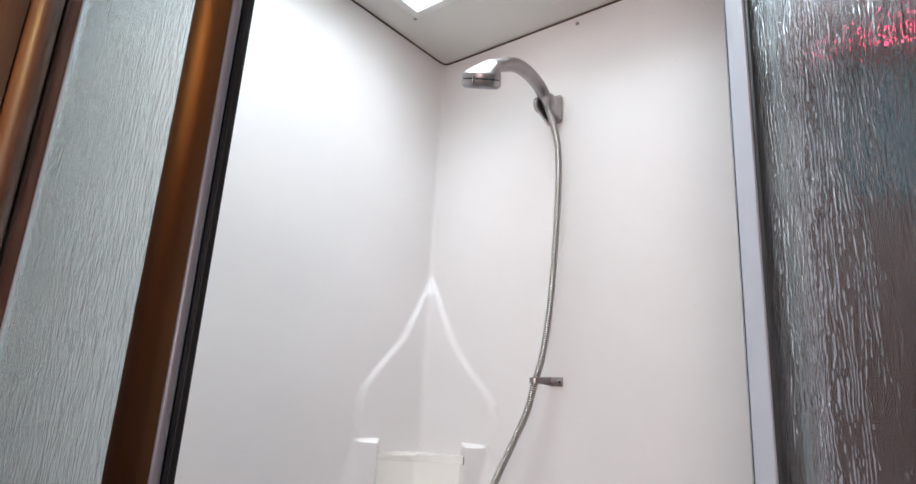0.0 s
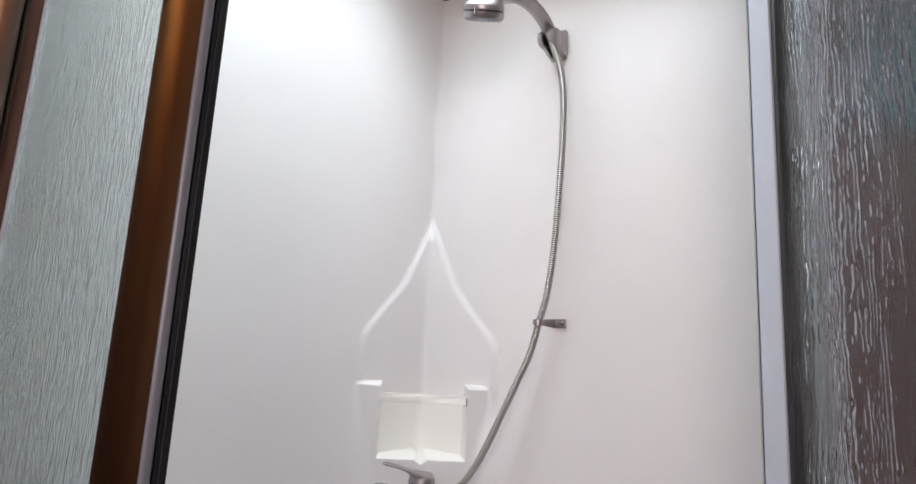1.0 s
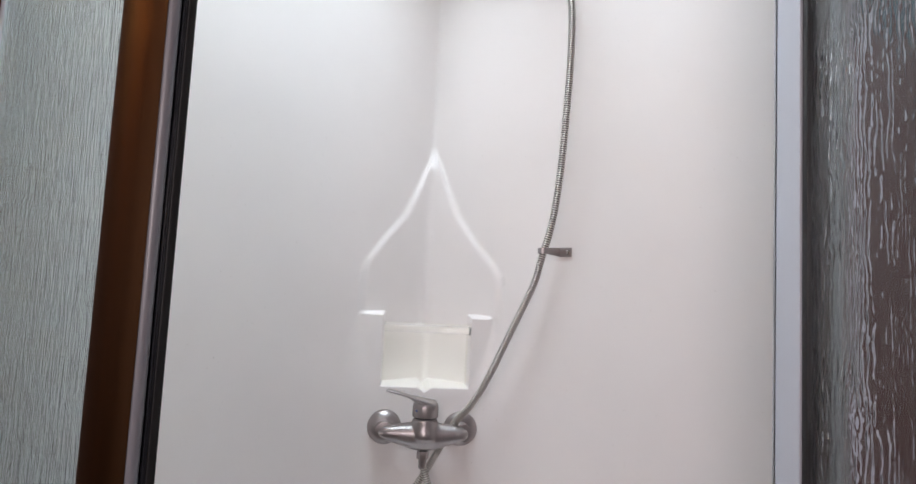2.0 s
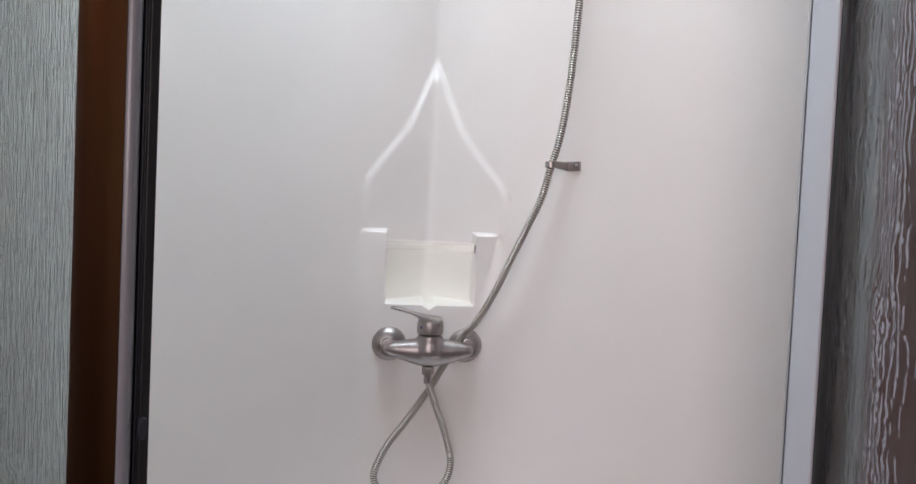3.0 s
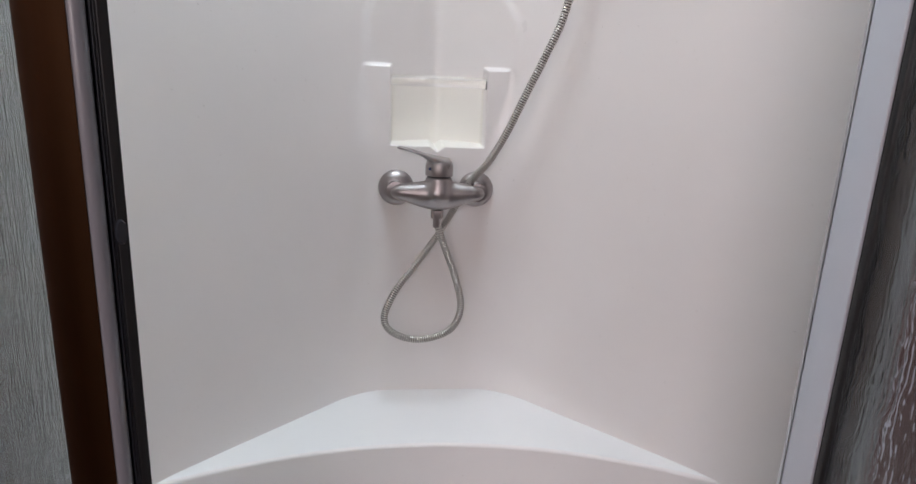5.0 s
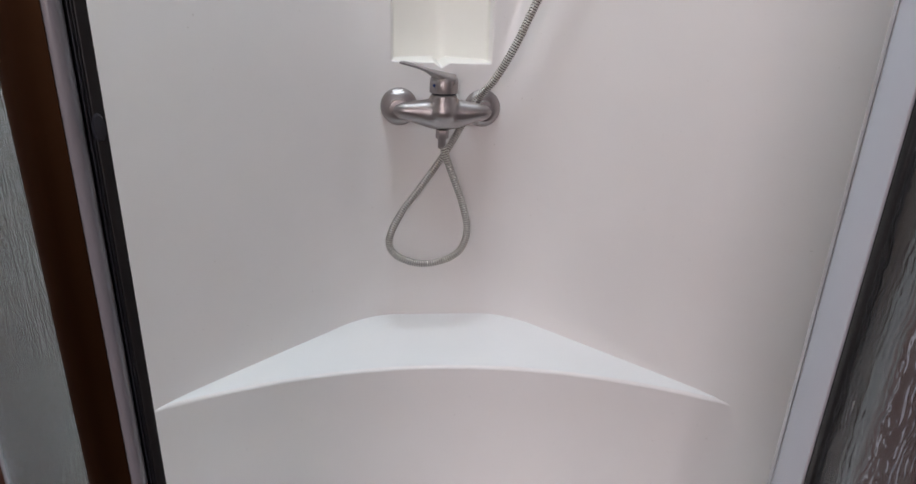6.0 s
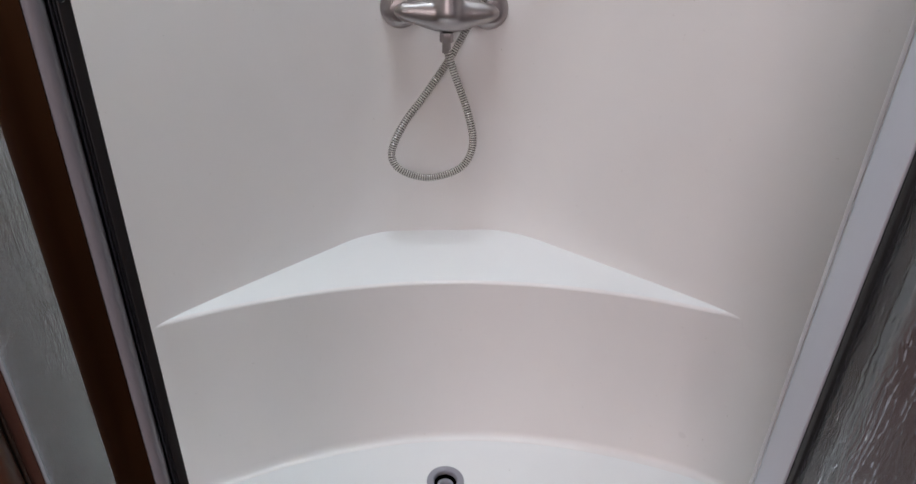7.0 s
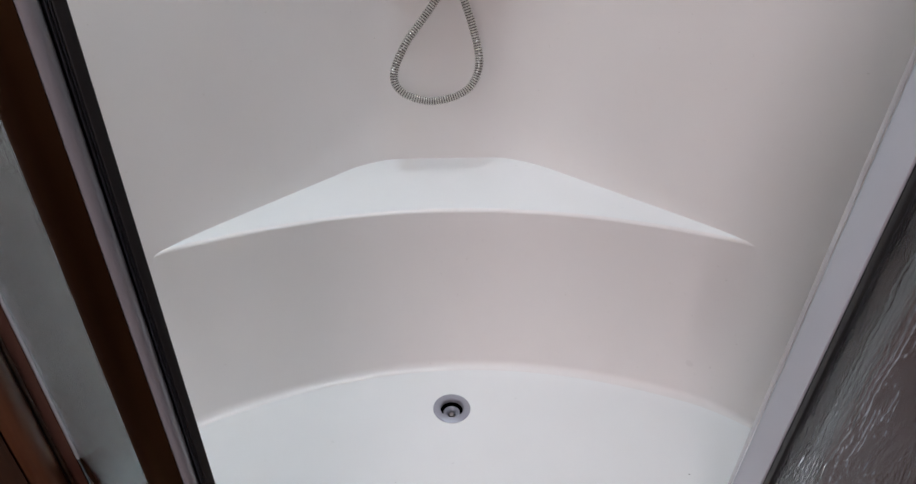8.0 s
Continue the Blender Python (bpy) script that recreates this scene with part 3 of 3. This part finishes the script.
part("catch", tab, ANTHRACITE, post, "small dark rubber catch")

WALL_END = Vector((-0.570, wall_y(-0.570)))
side = new("side_panel")
tagged(side, "fixed shower side panel of textured frosted glass", "glass panel")
g0, g1 = B + rear * 0.3, WALL_END
pane = part("pane", bar(tuple(g0), tuple(g1), 0.004, 0.045, TOP, -1), GLASS_SIDE, side)
plain_back(pane, PLAIN_SIDE, (0.72, 0.69, 0))
part("bottom_rail", bar(tuple(g0), tuple(g1), 0.016, 0.0, 0.046, -1, 0.002), BRONZE, side)

trim = new("wall_trim")
tagged(trim, "reddish wooden trim along the shower wall edge", "trim")
back_dir = Vector((-1, -1)).normalized()
acr = Vector((1, -1)).normalized()
p = WALL_END
# white strip drawn in for the highlight line on the glass edge
part("bead", bar(tuple(p + acr * 0.004), tuple(p + back_dir * 0.004 + acr * 0.004), 0.008, 0.04, TOP, 1, 0.001), ALU_WHITE, trim, "thin white strip for the glass edge highlight")
part("rebate", bar(tuple(p + back_dir * 0.0045), tuple(p + back_dir * 0.019), 0.012, -0.12, TOP, 1, 0.001), DARK_WOOD, trim)
part("lip", bar(tuple(p + back_dir * 0.0195), tuple(p + back_dir * 0.024), 0.018, -0.12, TOP, 1, 0.002), BROWN_WALL, trim)
rd = []
for k in range(13):
    a = math.pi * k / 12
    rd.append(tuple(p + back_dir * (0.045 - 0.0205 * math.cos(a)) + acr * (0.006 + 0.030 * math.sin(a))))
part("round_moulding", prism(rd, -0.12, TOP), CHERRY, trim, "rounded cherry wood moulding")

wl = part("wall_room_left", bar(tuple(p + back_dir * 0.066), tuple(p + back_dir * 1.5), 0.02, -0.12, CEIL, 1), BROWN_WALL)
tagged(wl, "brown wood veneered partition wall", "wall", kind="structure")

# ---- right jamb and the open door ----
S, R = Vector((0.320, 0.698)), Vector((0.318, 0.658))
jamb = new("door_jamb")
tagged(jamb, "silver aluminium door jamb beside the white wall", "door jamb")
part("profile", prism([tuple(R), tuple(R + Vector((0.060, 0))), tuple(S + Vector((0.058, 0.03))), tuple(S + Vector((0.012, 0.012))), tuple(S)], -0.12, TOP, 0.0012), ALU_WHITE, jamb)
part("lip", prism([tuple(S + Vector((-0.0009, 0.0005))), tuple(S + Vector((0.010, 0.0125))), tuple(S + Vector((0.008, 0.016))), tuple(S + Vector((-0.0009, 0.003)))], -0.12, TOP), ALU, jamb, "satin aluminium edge strip")
part("gasket", prism([tuple(R + Vector((0.0025, -0.0035))), tuple(R + Vector((0.02, -0.0035))), tuple(R + Vector((0.02, -0.0005))), tuple(R + Vector((0.0025, -0.0005)))], -0.12, TOP), BLACK, jamb, "black rubber gasket")

door = new("shower_door")
door.location = (0.322, 0.6535, 0)
tagged(door, "open shower door of coarse textured glass", "door")


def value_noise(y, z, seed):
    """Smooth noise from -1 to 1 over two arrays of coordinates."""
    table = np.random.RandomState(seed).uniform(-1, 1, (256, 256))
    iy, iz = np.floor(y).astype(int), np.floor(z).astype(int)
    fy, fz = y - iy, z - iz
    fy, fz = fy * fy * (3 - 2 * fy), fz * fz * (3 - 2 * fz)
    a = table[iy % 256, iz % 256] * (1 - fy) + table[(iy + 1) % 256, iz % 256] * fy
    b = table[iy % 256, (iz + 1) % 256] * (1 - fy) + table[(iy + 1) % 256, (iz + 1) % 256] * fy
    return a * (1 - fz) + b * fz


def cast_relief(y, z):
    """Height of the cast face: wandering upright ridges that fade, meet and break, with fine crinkles between."""
    phase = y / 0.0054 + 1.2 * value_noise(y * 40, z * 7, 1) + 0.5 * value_noise(y * 120, z * 36, 2) + 0.22 * value_noise(y * 240, z * 130, 3)
    off = np.abs(phase - np.round(phase))
    strength = np.clip(0.85 + 0.55 * value_noise(y * 90, z * 24, 4), 0.0, 1.15)
    ridge = np.exp(-(off / 0.17) ** 2) * strength
    crinkle = value_noise(y * 320, z * 190, 7) + 0.8 * value_noise(y * 560, z * 330, 8)
    return 0.00066 * ridge + 0.00026 * crinkle


def relief_pane(y0, y1, z0, z1, thick, fine_from):
    """One sheet of glass, cast on its front and plain on its back."""
    ys = np.concatenate([np.arange(y0, fine_from, 0.003), np.arange(fine_from, y1, 0.00055), [y1]])
    zs = np.arange(z0, z1, 0.0018)
    gy, gz = np.meshgrid(ys, zs)
    front = np.stack([-cast_relief(gy + 3.0, gz + 2.0), gy, gz], -1).reshape(-1, 3)
    w, k = len(ys), len(zs)
    i = (np.arange(k - 1)[:, None] * w + np.arange(w - 1)[None, :]).ravel()
    quads = np.stack([i, i + w, i + w + 1, i + 1], -1).tolist()
    m = len(front)
    corners = [0, w - 1, k * w - 1, (k - 1) * w]
    back = [(thick, front[c][1], front[c][2]) for c in corners]
    low, high = list(range(w)), list(range((k - 1) * w, k * w))
    left, right = [r * w for r in range(k)], [r * w + w - 1 for r in range(k)]
    quads += [[m, m + 1, m + 2, m + 3], low + [m + 1, m], high[::-1] + [m + 3, m + 2], left[::-1] + [m, m + 3], right + [m + 2, m + 1]]
    me = bpy.data.meshes.new("pane")
    me.from_pydata(front.tolist() + back, [], quads)
    me.polygons.foreach_set("use_smooth", [q < len(quads) - 5 for q in range(len(quads))])
    me.update()
    return me


door_pane = part("pane", relief_pane(-0.58, 0.0, -0.02, 1.80, 0.004, -0.225), GLASS_DOOR, door)
door_pane.visible_shadow = False
part("edge_seal", box(-0.0035, -0.0055, -0.03, 0.0075, 0.0008, 1.81, 0.001), BLACK, door, "black rubber edge seal")
part("hinge_profile", box(0.011, -0.019, -0.03, 0.026, -0.001, 1.81, 0.002), HINGE_GREY, door)
part("edge_bead", box(0.011, -0.034, -0.03, 0.020, -0.0195, 1.81, 0.003), DIM_BEAD, door)

# ---- the rest of the washroom, closed round ----
wr = part("wall_room_right", bar((0.380, 0.70), (1.35, 0.70), 0.03, -0.12, CEIL, 1), VENEER)
tagged(wr, "dark red-brown wood veneer wall beside the shower", "wall", kind="structure")
for name, a, b in (("wall_east", (1.35, 0.73), (1.35, -1.6)), ("wall_west", (-1.65, -1.6), (-1.65, 0.4))):
    tagged(part(name, bar(a, b, 0.03, -0.12, CEIL, 1), ROOM_WALL), "plain washroom wall", "wall", kind="structure")
# unseen wall, its opening made to go with the added fill
for a, b, z0, z1 in (((1.35, -1.6), (-0.18, -1.6), -0.12, CEIL), ((-1.42, -1.6), (-1.65, -1.6), -0.12, CEIL), ((-0.18, -1.6), (-1.42, -1.6), -0.12, 0.98), ((-0.18, -1.6), (-1.42, -1.6), 1.62, CEIL)):
    tagged(part("wall_south", bar(a, b, 0.03, z0, z1, 1), ROOM_WALL), "plain washroom wall with an added opening", "wall", kind="structure")
tagged(part("floor", box(-1.7, -1.65, -0.15, 1.4, 0.9, -0.12), FLOOR_MAT), "brown wood-look vinyl floor", "floor", kind="structure")

# ---- behind the door glass, on the wood wall ----
lamp = new("indicator_lamp")
lamp.location = (0.575, 0.6995, 1.535)
tagged(lamp, "small round red pilot lamp on the wood wall", "lamp")
red, rn, rl, rp = material("red_glow", (0.6, 0.02, 0.06), 0.3)
rp.inputs["Emission Color"].default_value, rp.inputs["Emission Strength"].default_value = (1.0, 0.03, 0.12, 1), 9.0
turn = pose(0, 0, 0, 90)
part("lens", lathe(((0.012, 0.004), (0.011, 0.008), (0.006, 0.011), (0.0, 0.012)), turn, 20), red, lamp)
part("bezel", lathe(((0.017, 0.0), (0.017, 0.003), (0.014, 0.005), (0.012, 0.004)), turn, 24), BLACK, lamp)

TEAL, cn, cl, cp = material("dark_teal_sheet", (0.035, 0.085, 0.11), 0.85)
weave = noise_tex(cn, cl, coords(cn, cl, (1, 1, 1)), 700.0, 2.0)
cl.new(ramp(cn, cl, weave, ((0.3, (0.025, 0.06, 0.08)), (0.7, (0.05, 0.115, 0.14)))), cp.inputs["Base Color"])
bump(cn, cl, cp, weave, 0.4, 0.001)
# added stand-in for the blue tone in the door glass, its source unknown
cloth = new("cloth")
cloth.location = (0.53, 0.692, 1.37)
tagged(cloth, "dark teal sheet added for the blue tone in the door glass", "cloth")
verts, cols, lines = [], 25, 9
for j in range(lines):
    for i in range(cols):
        x = -0.095 + 0.19 * i / (cols - 1)
        z = 0.09 - 0.185 * j / (lines - 1)
        fold = 0.006 * (0.3 + j / lines) * math.sin(9.0 * i / cols * 2 + 0.3 * j)
        verts.append((x * (1 - 0.06 * math.sin(j)), -0.012 + fold, z + 0.004 * math.sin(i * 0.7)))
faces = [(j * cols + i, j * cols + i + 1, (j + 1) * cols + i + 1, (j + 1) * cols + i) for j in range(lines - 1) for i in range(cols - 1)]
sheet = part("teal_sheet", mesh_from("teal_sheet", verts, faces, TEAL), None, cloth)
thick = sheet.modifiers.new("thick", "SOLIDIFY")
thick.thickness = 0.003
part("peg", tube([Vector((0, 0.006, 0.088)), Vector((0, -0.012, 0.09)), Vector((0, -0.022, 0.096))], 0.004, 12), STEEL, cloth)

# ---- a little grit on the tray ----
rng = random.Random(7)
bm = bmesh.new()
for k in range(11):
    x, y = rng.uniform(-0.33, 0.36), rng.uniform(0.80, 0.99)
    r = rng.uniform(0.0003, 0.0007)
    bmesh.ops.create_icosphere(bm, subdivisions=1, radius=r, matrix=pose(x, y, r * 0.5, 0, 0, rng.uniform(0, 90)) @ Matrix.Diagonal((1.5, 1, 0.6, 1)))
tagged(part("grit", bm, DARK), "scattered specks of brown grit on the tray", "grit", kind="stuff")
